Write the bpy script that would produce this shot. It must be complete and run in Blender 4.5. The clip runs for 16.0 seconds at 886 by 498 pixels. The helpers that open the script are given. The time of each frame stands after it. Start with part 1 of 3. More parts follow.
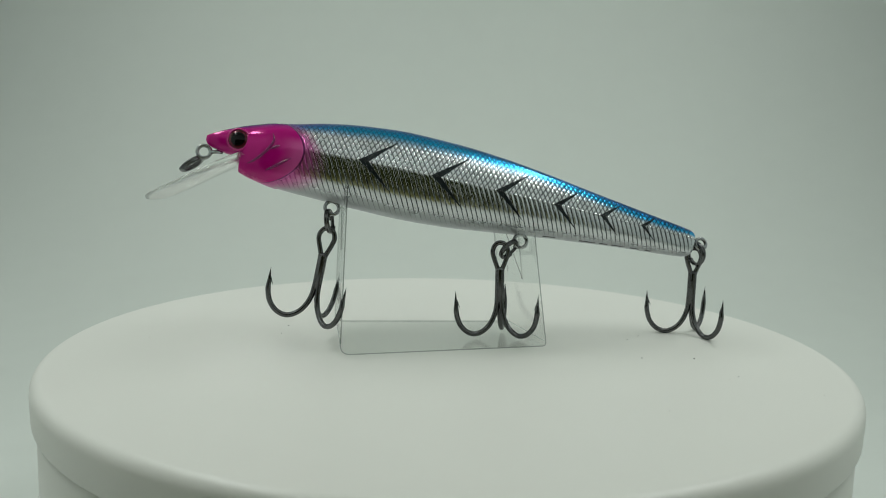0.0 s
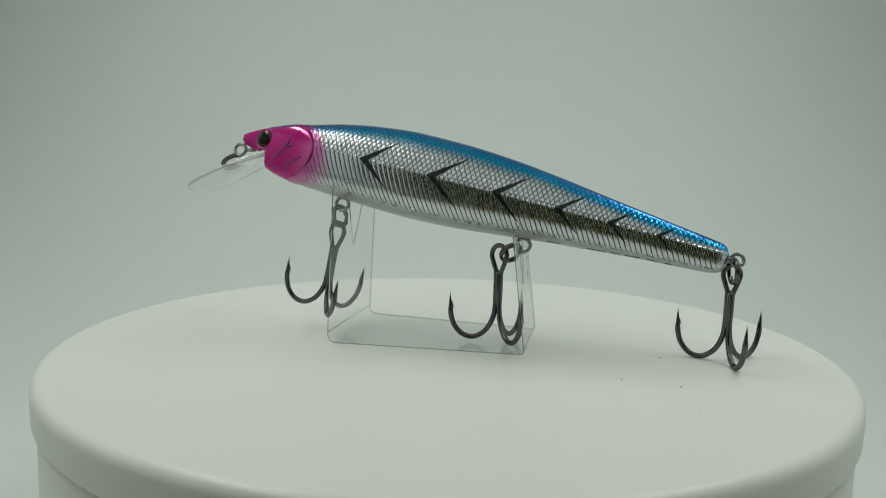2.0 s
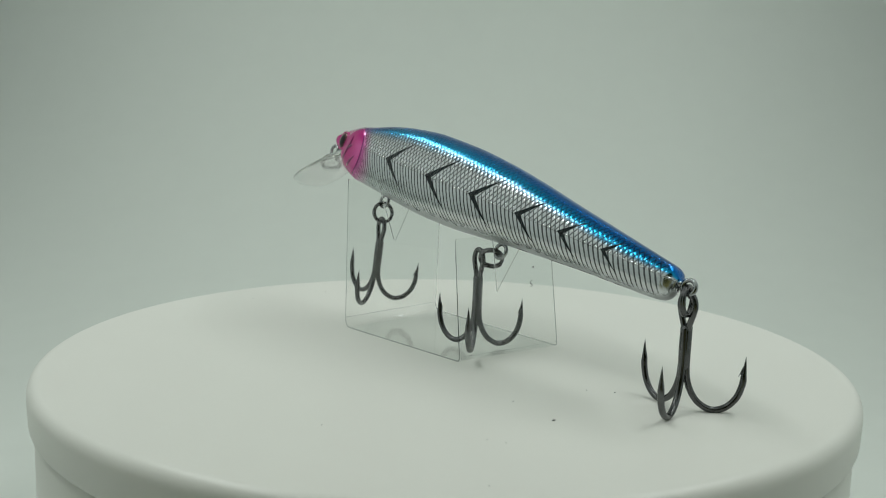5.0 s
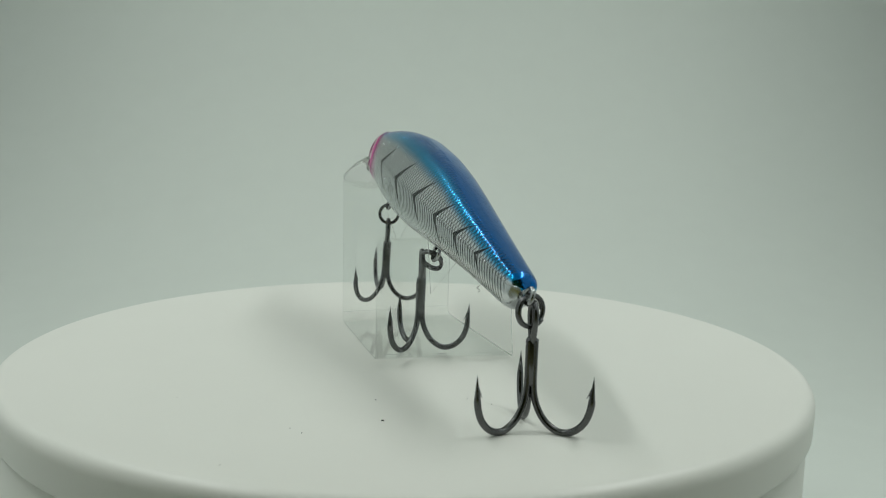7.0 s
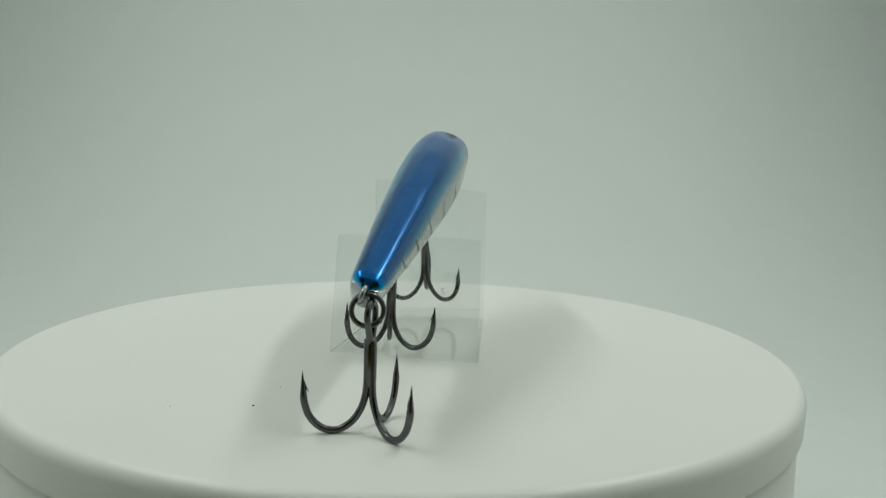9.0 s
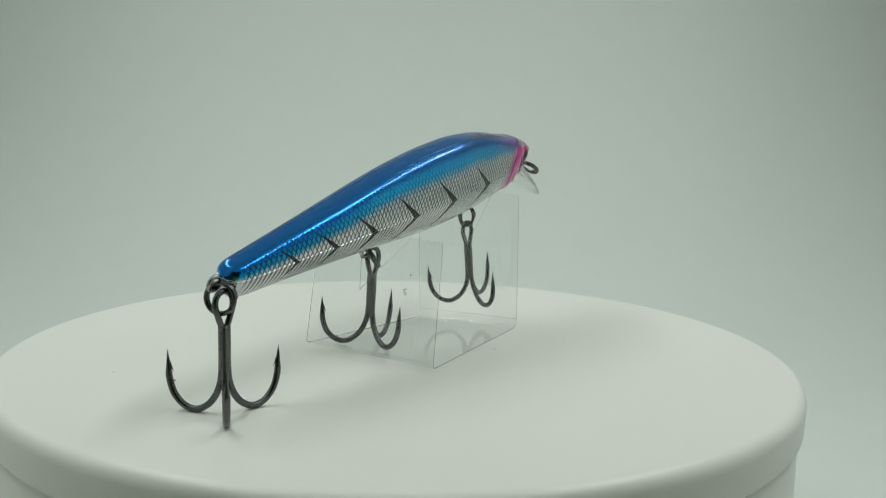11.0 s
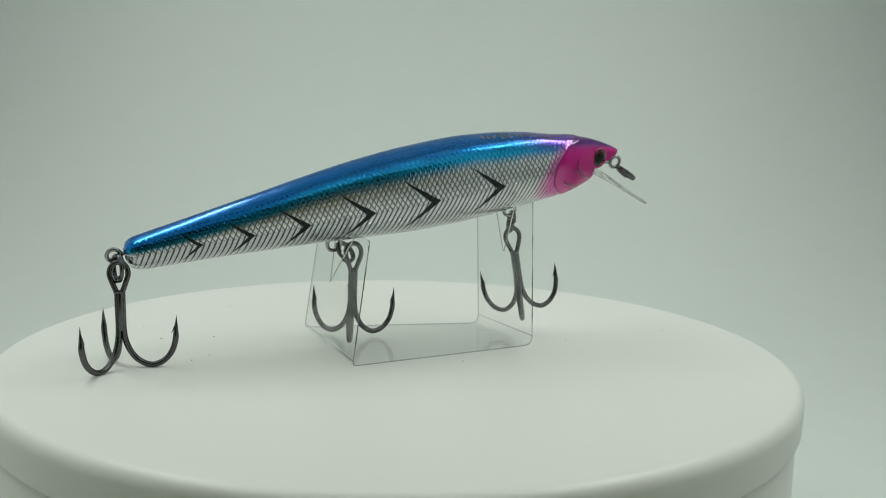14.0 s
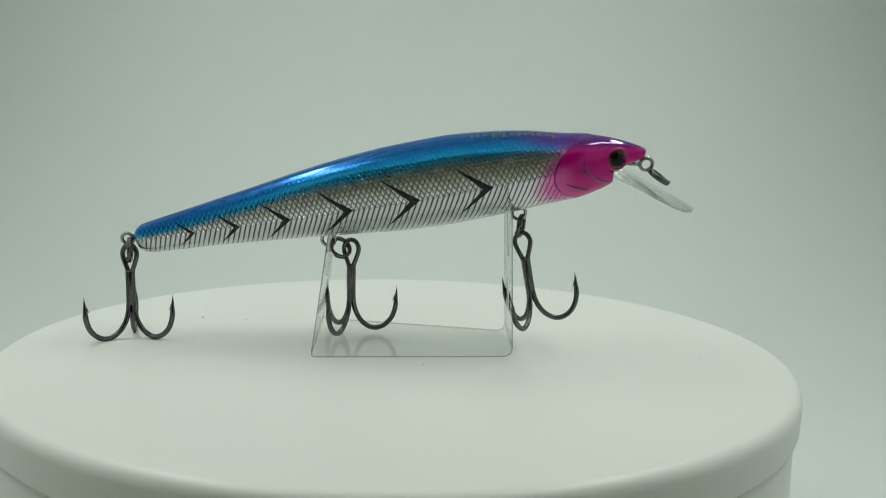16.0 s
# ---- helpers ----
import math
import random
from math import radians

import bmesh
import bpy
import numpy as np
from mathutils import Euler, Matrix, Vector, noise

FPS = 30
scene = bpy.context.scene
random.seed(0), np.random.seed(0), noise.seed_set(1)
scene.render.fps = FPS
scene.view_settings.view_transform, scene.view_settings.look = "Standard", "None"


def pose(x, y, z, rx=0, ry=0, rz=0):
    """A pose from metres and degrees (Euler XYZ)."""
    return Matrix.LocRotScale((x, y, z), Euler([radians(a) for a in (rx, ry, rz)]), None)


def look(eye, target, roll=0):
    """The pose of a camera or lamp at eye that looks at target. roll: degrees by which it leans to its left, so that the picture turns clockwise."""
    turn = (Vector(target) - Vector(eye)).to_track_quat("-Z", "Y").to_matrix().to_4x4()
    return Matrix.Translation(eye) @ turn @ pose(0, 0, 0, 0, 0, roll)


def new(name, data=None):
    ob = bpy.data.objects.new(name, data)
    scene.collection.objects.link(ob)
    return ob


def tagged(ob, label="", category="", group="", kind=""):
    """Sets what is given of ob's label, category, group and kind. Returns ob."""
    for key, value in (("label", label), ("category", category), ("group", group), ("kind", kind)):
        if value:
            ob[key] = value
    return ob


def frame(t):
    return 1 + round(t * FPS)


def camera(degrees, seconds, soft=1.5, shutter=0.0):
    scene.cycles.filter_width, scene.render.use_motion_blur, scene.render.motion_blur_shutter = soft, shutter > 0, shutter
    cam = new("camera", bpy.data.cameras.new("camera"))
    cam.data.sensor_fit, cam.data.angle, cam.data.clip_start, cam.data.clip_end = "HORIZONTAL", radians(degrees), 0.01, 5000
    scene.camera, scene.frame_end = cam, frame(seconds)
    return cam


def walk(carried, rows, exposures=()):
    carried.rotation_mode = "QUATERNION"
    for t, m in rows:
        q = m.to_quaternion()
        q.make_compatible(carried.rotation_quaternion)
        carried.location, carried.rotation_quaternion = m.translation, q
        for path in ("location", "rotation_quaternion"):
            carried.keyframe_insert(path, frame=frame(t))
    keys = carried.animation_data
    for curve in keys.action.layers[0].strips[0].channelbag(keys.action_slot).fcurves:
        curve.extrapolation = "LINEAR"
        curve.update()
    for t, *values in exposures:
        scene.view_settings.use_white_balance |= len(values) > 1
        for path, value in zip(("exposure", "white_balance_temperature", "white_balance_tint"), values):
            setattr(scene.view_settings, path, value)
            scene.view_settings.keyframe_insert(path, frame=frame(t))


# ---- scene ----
FOV = 55.25
cam = camera(FOV, 16.0, soft=0.7)
# shallow depth of field of a close camera
cam.data.dof.use_dof = True
cam.data.dof.focus_distance = 0.198
cam.data.dof.aperture_fstop = 30.0
walk(cam, [
    (0.0, look((0.0000, -0.2190, 0.0555), (-0.00159, -0.02097, 0.02782), 1.42)),
    (2.0, look((0.0000, -0.2190, 0.0555), (-0.00159, -0.02097, 0.02782), 1.42)),
    (4.2, look((0.0000, -0.2190, 0.0555), (-0.00159, -0.02095, 0.02793), 1.42)),
    (5.1, look((0.0003, -0.2192, 0.0554), (-0.00084, -0.02111, 0.02810), 1.42)),
    (6.3, look((0.0030, -0.2207, 0.0549), (0.00473, -0.02244, 0.02882), 1.42)),
    (6.5, look((0.0035, -0.2210, 0.0548), (0.00577, -0.02273, 0.02877), 1.42)),
    (7.0, look((0.0046, -0.2217, 0.0545), (0.00792, -0.02336, 0.02869), 1.42)),
    (7.5, look((0.0053, -0.2221, 0.0544), (0.00907, -0.02376, 0.02875), 1.42)),
    (8.0, look((0.0056, -0.2222, 0.0543), (0.00960, -0.02392, 0.02872), 1.42)),
    (8.5, look((0.0056, -0.2222, 0.0543), (0.00952, -0.02393, 0.02865), 1.42)),
    (9.0, look((0.0056, -0.2222, 0.0543), (0.00959, -0.02394, 0.02853), 1.42)),
    (10.2, look((0.0056, -0.2222, 0.0543), (0.00959, -0.02394, 0.02852), 1.42)),
    (11.5, look((0.0056, -0.2222, 0.0543), (0.00958, -0.02395, 0.02850), 1.42)),
    (12.5, look((0.0056, -0.2222, 0.0543), (0.00968, -0.02397, 0.02837), 1.42)),
    (13.5, look((0.0056, -0.2222, 0.0543), (0.00992, -0.02397, 0.02838), 1.42)),
    (14.5, look((0.0056, -0.2222, 0.0543), (0.01010, -0.02398, 0.02831), 1.42)),
    (15.5, look((0.0056, -0.2222, 0.0543), (0.01033, -0.02400, 0.02823), 1.42)),
    (16.0, look((0.0056, -0.2222, 0.0543), (0.01041, -0.02401, 0.02815), 1.42)),
], exposures=[(0.0, -0.09), (4.2, -0.07), (7.0, -0.02), (9.0, -0.01), (12.0, 0.07), (16.0, 0.09)])

MM = 0.001

# the turntable's turn, clockwise seen from above: seconds, degrees
TURN = [(0.0, 0.0), (1.0, 12.04), (2.0, 24.23), (3.0, 36.38), (4.0, 48.48), (5.2, 62.75), (6.3, 75.80), (7.0, 83.75),
        (8.0, 95.27), (9.0, 107.24), (10.2, 121.79), (11.5, 137.56), (12.5, 149.86), (13.5, 162.07), (14.5, 174.22),
        (15.5, 186.33), (16.0, 192.41)]

# ---- light ----
world = bpy.data.worlds.new("room")
scene.world = world
world.use_nodes = True
world.node_tree.nodes["Background"].inputs["Color"].default_value = (0.62, 0.70, 0.20, 1)
world.node_tree.nodes["Background"].inputs["Strength"].default_value = 0.045


def strip_lamp(x, y, z, target, watts, sx, sy):
    data = bpy.data.lights.new("led_strip", "AREA")
    data.shape, data.size, data.size_y, data.energy = "RECTANGLE", sx, sy, watts
    data.color = (0.952, 1.0, 0.972)
    ob = new("led_strip", data)
    ob.matrix_world = look((x, y, z), target)
    return ob


# two strips under the roof of the light tent
strip_lamp(-0.235, 0.06, 0.40, (-0.21, 0.06, 0.0), 0.72, 0.42, 0.032)
strip_lamp(0.235, 0.06, 0.40, (0.21, 0.06, 0.0), 0.72, 0.42, 0.032)


# ---- materials ----
class Nodes:
    """Short forms for building a node material."""

    def __init__(self, name):
        self.mat = bpy.data.materials.new(name)
        self.mat.use_nodes = True
        self.tree = self.mat.node_tree
        self.bsdf = self.tree.nodes["Principled BSDF"]

    def put(self, socket, value):
        if isinstance(value, bpy.types.NodeSocket):
            self.tree.links.new(value, socket)
        elif isinstance(value, (tuple, list)) and len(value) == 3 and socket.type == "RGBA":
            socket.default_value = (*value, 1)
        else:
            socket.default_value = value

    def set(self, **values):
        for key, value in values.items():
            self.put(self.bsdf.inputs[key.replace("_", " ")], value)
        return self

    def math(self, op, a, b=0.0, c=0.0):
        n = self.tree.nodes.new("ShaderNodeMath")
        n.operation = op
        for i, v in enumerate((a, b, c)):
            self.put(n.inputs[i], v)
        return n.outputs[0]

    def ramp(self, x, lo, hi, a=0.0, b=1.0):
        n = self.tree.nodes.new("ShaderNodeMapRange")
        n.interpolation_type = "SMOOTHSTEP"
        for i, v in enumerate((x, lo, hi, a, b)):
            self.put(n.inputs[i], v)
        return n.outputs[0]

    def mix(self, f, a, b):
        n = self.tree.nodes.new("ShaderNodeMix")
        n.data_type = "RGBA"
        self.put(n.inputs[0], f)
        self.put(n.inputs[6], a)
        self.put(n.inputs[7], b)
        return n.outputs[2]

    def coords(self, kind="Object"):
        return self.tree.nodes.new("ShaderNodeTexCoord").outputs[kind]

    def uv(self, layer):
        n = self.tree.nodes.new("ShaderNodeUVMap")
        n.uv_map = layer
        s = self.tree.nodes.new("ShaderNodeSeparateXYZ")
        self.tree.links.new(n.outputs[0], s.inputs[0])
        return s.outputs[0], s.outputs[1]

    def noise(self, scale, detail=3.0, vector=None, rough=0.5):
        n = self.tree.nodes.new("ShaderNodeTexNoise")
        n.inputs["Scale"].default_value, n.inputs["Detail"].default_value = scale, detail
        n.inputs["Roughness"].default_value = rough
        self.tree.links.new(vector or self.coords(), n.inputs["Vector"])
        return n.outputs["Fac"]

    def bump(self, height, strength, distance):
        n = self.tree.nodes.new("ShaderNodeBump")
        n.inputs["Strength"].default_value, n.inputs["Distance"].default_value = strength, distance
        self.tree.links.new(height, n.inputs["Height"])
        self.tree.links.new(n.outputs[0], self.bsdf.inputs["Normal"])


def m_rough(n, scale, rough):
    return n.math("ADD", rough * 0.9, n.math("MULTIPLY", n.noise(scale * 0.3, 2), rough * 0.2))


def plain(name, colour, rough, metal=0.0, vary=0.08, scale=300.0, relief=0.0, **more):
    n = Nodes(name)
    f = n.noise(scale, 4)
    dark = tuple(c * (1 - vary) for c in colour)
    light = tuple(min(1, c * (1 + vary)) for c in colour)
    n.set(Base_Color=n.mix(f, dark, light), Metallic=metal, Roughness=m_rough(n, scale, rough), **more)
    if relief:
        n.bump(f, 0.3, relief)
    return n.mat


PAPER = plain("backdrop_paper", (0.675, 0.715, 0.67), 0.85, vary=0.02, scale=60)
TENT = plain("tent_fabric", (0.84, 0.87, 0.86), 0.8, vary=0.03, scale=80)
PLASTIC = plain("white_plastic", (0.80, 0.80, 0.745), 0.38, vary=0.012, scale=40, Specular_IOR_Level=0.45)
NICKEL = plain("black_nickel", (0.115, 0.116, 0.118), 0.24, metal=1.0, vary=0.25, scale=900, relief=0.00002)
STEEL = plain("bright_steel", (0.34, 0.35, 0.355), 0.22, metal=1.0, vary=0.1, scale=900)
PUPIL = plain("black_eye", (0.003, 0.003, 0.004), 0.07, vary=0.1, Specular_IOR_Level=0.22)
IRIS = plain("dark_red_iris", (0.09, 0.004, 0.016), 0.15, metal=0.4, vary=0.3, scale=1500, Coat_Weight=0.3)
RIM = plain("pink_socket", (0.50, 0.006, 0.19), 0.25, vary=0.05, Coat_Weight=0.8)
GROOVE_SHADE = plain("dark_pink_groove_shade", (0.22, 0.004, 0.12), 0.22, vary=0.1, Coat_Weight=0.6)
OLIVE = plain("olive_gold_print", (0.085, 0.078, 0.06), 0.6, metal=0.0, vary=0.1)
INK = plain("dark_grey_print", (0.03, 0.032, 0.035), 0.45, vary=0.15)
DUST = plain("grey_dust", (0.10, 0.10, 0.09), 0.9, vary=0.4, scale=2000)


DESK = plain("oiled_desk_wood", (0.46, 0.42, 0.13), 0.5, vary=0.25, scale=18)


def thin_sheet(name, tint, base, grazing, power, solid=0.0, ior=1.3, relief=0.0):
    """A thin clear sheet: light passes straight through, a little dimmed, and the surface reflects. solid: the share that bends light as a thick piece does."""
    n = Nodes(name)
    nodes, links = n.tree.nodes, n.tree.links
    out = nodes["Material Output"]
    clear_through, gloss, mixer, fresnel = (nodes.new("ShaderNode" + k) for k in ("BsdfTransparent", "BsdfGlossy", "MixShader", "LayerWeight"))
    clear_through.inputs[0].default_value = (*tint, 1)
    gloss.inputs["Roughness"].default_value = 0.02
    shine = n.math("ADD", base, n.math("MULTIPLY", n.math("POWER", fresnel.outputs["Facing"], power), grazing))
    links.new(shine, mixer.inputs[0])
    links.new(clear_through.outputs[0], mixer.inputs[1])
    links.new(gloss.outputs[0], mixer.inputs[2])
    if solid:
        n.set(Base_Color=(0.99, 0.99, 0.99), Roughness=0.03, IOR=ior, Transmission_Weight=1.0)
        n.bump(n.noise(260, 2), 0.3, relief)
        both = nodes.new("ShaderNodeMixShader")
        both.inputs[0].default_value = solid
        links.new(mixer.outputs[0], both.inputs[1])
        links.new(n.bsdf.outputs[0], both.inputs[2])
        mixer = both
    links.new(mixer.outputs[0], out.inputs["Surface"])
    return n.mat


def clear_solid(name, tint, ior, rough=0.0):
    n = Nodes(name)
    n.set(Base_Color=tint, Roughness=rough, IOR=ior, Transmission_Weight=1.0)
    return n.mat


ACRYLIC = thin_sheet("clear_acrylic", (0.982, 0.988, 0.984), 0.03, 0.48, 5.0)
EDGE = clear_solid("cut_acrylic_edge", (0.27, 0.29, 0.28), 1.45, 0.2)
LIP = thin_sheet("clear_polycarbonate", (0.965, 0.972, 0.967), 0.15, 0.8, 2.2, 0.72, 1.33, 0.0003)

# black chevrons: the tip along the left flank and along the right one, and the size
CHEVRONS = [(36.8, 38.6, 1.0), (55.5, 56.9, 1.03), (72.8, 73.9, 0.95), (89.0, 90.0, 0.80), (102.4, 103.4, 0.68), (114.6, 115.4, 0.55)]


def lure_skin():
    """Foil with engraved scales and ribs, a blue back, a magenta head and black chevrons.
    UV layer mm: along the body, and round the flank from the side ridge (up positive). UV layer part: the same, as a part of the way to back or belly."""
    n = Nodes("lure_skin")
    u, v = n.uv("mm")
    _, q = n.uv("part")
    m = n.math
    up = m("GREATER_THAN", v, 0.0)
    down = m("SUBTRACT", 1.0, up)
    av = m("ABSOLUTE", v)
    # gill edge, bowed to the rear
    gill = m("SUBTRACT", 23.4, m("MULTIPLY", m("POWER", m("ABSOLUTE", m("SUBTRACT", v, -1.5)), 2.0), 0.085))
    past = m("SUBTRACT", u, gill)
    off_head = n.ramp(past, 0.3, 1.0)

    # engraved diamonds above the ridge, slanted ribs below
    def lines(x, period, width):
        tri = m("PINGPONG", m("DIVIDE", x, period), 0.5)
        return n.ramp(tri, width, m("ADD", width, 0.09), 1.0, 0.0)

    wob = m("MULTIPLY", m("SUBTRACT", n.noise(260, 2), 0.5), 0.35)
    uw = m("ADD", u, wob)
    d1 = lines(m("ADD", uw, m("MULTIPLY", v, 0.58)), 1.34, 0.06)
    d2 = lines(m("SUBTRACT", uw, m("MULTIPLY", v, 0.58)), 1.34, 0.06)
    # the scales end at a smooth panel along the back
    scaled = m("MULTIPLY", m("MULTIPLY", up, off_head), n.ramp(m("ADD", q, n.ramp(u, 66.0, 104.0, 0.0, 0.22)), 0.84, 0.90, 1.0, 0.0))
    hatch = m("MULTIPLY", m("MAXIMUM", d1, d2), scaled)

    def swell(x):
        return m("PINGPONG", m("DIVIDE", x, 1.34), 0.5)

    pillow = m("MULTIPLY", m("MULTIPLY", swell(m("ADD", uw, m("MULTIPLY", v, 0.58))), swell(m("SUBTRACT", uw, m("MULTIPLY", v, 0.58)))), m("MULTIPLY", scaled, 4.0))
    slat = m("MULTIPLY", m("MULTIPLY", swell(m("SUBTRACT", uw, m("MULTIPLY", av, 0.50))), 2.0), m("MULTIPLY", down, m("MULTIPLY", off_head, n.ramp(q, -0.8, -0.5))))
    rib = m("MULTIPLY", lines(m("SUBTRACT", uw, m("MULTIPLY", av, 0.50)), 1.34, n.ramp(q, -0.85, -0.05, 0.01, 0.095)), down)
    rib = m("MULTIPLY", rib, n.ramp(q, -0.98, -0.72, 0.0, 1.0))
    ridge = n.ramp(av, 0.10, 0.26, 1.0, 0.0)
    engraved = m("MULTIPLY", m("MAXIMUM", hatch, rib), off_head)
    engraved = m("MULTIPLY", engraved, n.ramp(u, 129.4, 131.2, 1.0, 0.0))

    # black chevrons, tips towards the head
    marks = 0.0
    place = n.tree.nodes.new("ShaderNodeSeparateXYZ")
    n.put(place.inputs[0], n.coords())
    right = m("GREATER_THAN", place.outputs[1], 0.0)
    for tip, tip_right, k in CHEVRONS:
        a = m("DIVIDE", m("SUBTRACT", u, m("MULTIPLY_ADD", right, tip_right - tip, tip)), k)
        b = m("DIVIDE", av, k)
        slope = m("ADD", m("MULTIPLY", up, 1.34), m("MULTIPLY", down, 1.44))
        reach = m("ADD", m("MULTIPLY", up, 7.1), m("MULTIPLY", down, 6.7))
        thick = m("ADD", m("MULTIPLY", up, 2.6), m("MULTIPLY", down, 2.6))
        x = m("SUBTRACT", a, m("MULTIPLY", b, slope))
        room = m("MULTIPLY", thick, m("SUBTRACT", 1.0, m("DIVIDE", b, reach)))
        inside = m("MULTIPLY", n.ramp(x, -0.12, 0.12), n.ramp(m("SUBTRACT", room, x), -0.12, 0.12))
        inside = m("MULTIPLY", inside, m("LESS_THAN", b, reach))
        marks = m("MAXIMUM", marks, inside)
    rag = n.ramp(n.noise(1400, 3), 0.24, 0.36, 0.6, 1.0)
    marks = m("MULTIPLY", marks, rag)

    grain = n.noise(500, 3)
    # each scale's differing reflection is put into the foil colour as a random tone
    ids = n.tree.nodes.new("ShaderNodeCombineXYZ")
    n.put(ids.inputs[0], m("FLOOR", m("DIVIDE", m("ADD", u, m("MULTIPLY", v, 0.58)), 1.34)))
    n.put(ids.inputs[1], m("FLOOR", m("DIVIDE", m("SUBTRACT", u, m("MULTIPLY", v, 0.58)), 1.34)))
    cell = n.tree.nodes.new("ShaderNodeTexWhiteNoise")
    n.put(cell.inputs["Vector"], ids.outputs[0])
    shade = m("ADD", m("MULTIPLY", grain, 0.6), m("MULTIPLY", m("MULTIPLY", cell.outputs["Value"], up), 0.4))
    silver = n.mix(shade, (0.47, 0.50, 0.51), (0.78, 0.80, 0.81))
    pearl = n.ramp(q, -0.90, -0.50, 1.0, 0.0)
    silver = n.mix(pearl, silver, (0.44, 0.46, 0.48))
    # blue back: cyan where it thins out over the foil
    soft = m("ADD", m("ADD", q, n.ramp(u, 82.0, 130.0, 0.0, 0.30)), m("MULTIPLY", m("SUBTRACT", n.noise(90, 3), 0.5), 0.10))
    cyan_f = n.ramp(soft, 0.32, 0.54)
    deep_f = n.ramp(soft, 0.50, 0.76)
    skin = n.mix(cyan_f, silver, (0.012, 0.34, 0.62))
    skin = n.mix(deep_f, skin, (0.003, 0.13, 0.42))
    # engraving, its grooves' darkness put into the colour besides the bump, and chevrons
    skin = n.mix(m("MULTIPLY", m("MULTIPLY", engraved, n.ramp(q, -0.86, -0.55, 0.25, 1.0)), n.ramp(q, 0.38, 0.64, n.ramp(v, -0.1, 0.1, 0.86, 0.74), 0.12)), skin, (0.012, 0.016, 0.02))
    # purple back near the head, pink fading over the first scales and the throat
    purple_f = m("MULTIPLY", n.ramp(q, 0.30, 0.72), n.ramp(u, 20.0, 35.0, 0.92, 0.0))
    skin = n.mix(purple_f, skin, (0.11, 0.03, 0.32))
    throat = m("MULTIPLY", n.ramp(past, 0.0, n.ramp(q, -0.7, 0.2, 11.0, 5.0), 0.85, 0.0), n.ramp(q, 0.2, 0.75, 1.0, 0.2))
    skin = n.mix(throat, skin, (0.60, 0.05, 0.34))
    skin = n.mix(marks, skin, (0.012, 0.018, 0.02))
    # head
    pale = m("MULTIPLY", n.ramp(past, -6.5, -0.5), m("MULTIPLY", n.ramp(q, -0.75, -0.3), n.ramp(q, 0.25, 0.0)))
    head = n.mix(m("MULTIPLY", pale, 0.5), (0.52, 0.001, 0.21), (0.80, 0.20, 0.50))
    head = n.mix(n.ramp(q, 0.34, 0.66, 0.0, 0.95), head, (0.075, 0.016, 0.17))
    on_head = n.ramp(past, -0.25, 0.15, 1.0, 0.0)
    skin = n.mix(on_head, skin, head)
    edge = m("MULTIPLY", n.ramp(m("ABSOLUTE", past), 0.10, 0.34, 1.0, 0.0), n.ramp(q, 0.80, 0.6))
    skin = n.mix(m("MULTIPLY", edge, 0.8), skin, (0.09, 0.01, 0.09))

    painted = m("MAXIMUM", marks, m("MAXIMUM", on_head, m("MULTIPLY", throat, 0.5)))
    metal = m("MULTIPLY", m("SUBTRACT", 1.0, m("MULTIPLY", painted, 0.85)), n.ramp(q, 0.58, 0.85, 1.0, 0.6))
    metal = m("MULTIPLY", metal, m("SUBTRACT", 1.0, m("MULTIPLY", pearl, 0.75)))
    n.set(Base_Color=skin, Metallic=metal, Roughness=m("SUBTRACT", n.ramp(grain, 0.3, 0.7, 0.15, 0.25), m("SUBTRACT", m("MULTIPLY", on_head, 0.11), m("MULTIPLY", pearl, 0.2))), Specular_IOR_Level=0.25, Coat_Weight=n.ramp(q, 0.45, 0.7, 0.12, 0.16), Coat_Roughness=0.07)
    height = m("SUBTRACT", m("ADD", m("MULTIPLY", grain, m("ADD", 0.07, m("MULTIPLY", on_head, 0.05))), m("MULTIPLY", m("MULTIPLY", ridge, off_head), 0.9)), engraved)
    height = m("ADD", height, m("ADD", m("MULTIPLY", pillow, n.ramp(q, 0.30, 0.58, 0.22, 0.06)), m("MULTIPLY", slat, 0.10)))
    n.bump(height, 0.9, 0.00034)
    return n.mat


SKIN = lure_skin()


# ---- mesh helpers ----
def part(name, bm, material, parent=None, label="", smooth=True):
    me = bpy.data.meshes.new(name)
    bmesh.ops.recalc_face_normals(bm, faces=bm.faces)
    bm.to_mesh(me)
    bm.free()
    me.materials.append(material)
    if smooth:
        for p in me.polygons:
            p.use_smooth = True
    ob = new(name, me)
    ob.parent = parent
    return tagged(ob, label)


def curve_through(points, steps):
    """Catmull-Rom through the points."""
    pts = [Vector(p) for p in points]
    pts = [2 * pts[0] - pts[1], *pts, 2 * pts[-1] - pts[-2]]
    out = []
    for a, b, c, d in zip(pts, pts[1:], pts[2:], pts[3:]):
        for i in range(steps):
            t = i / steps
            out.append(0.5 * (2 * b + (c - a) * t + (2 * a - 5 * b + 4 * c - d) * t * t + (3 * b - a - 3 * c + d) * t ** 3))
    return out + [pts[-2]]


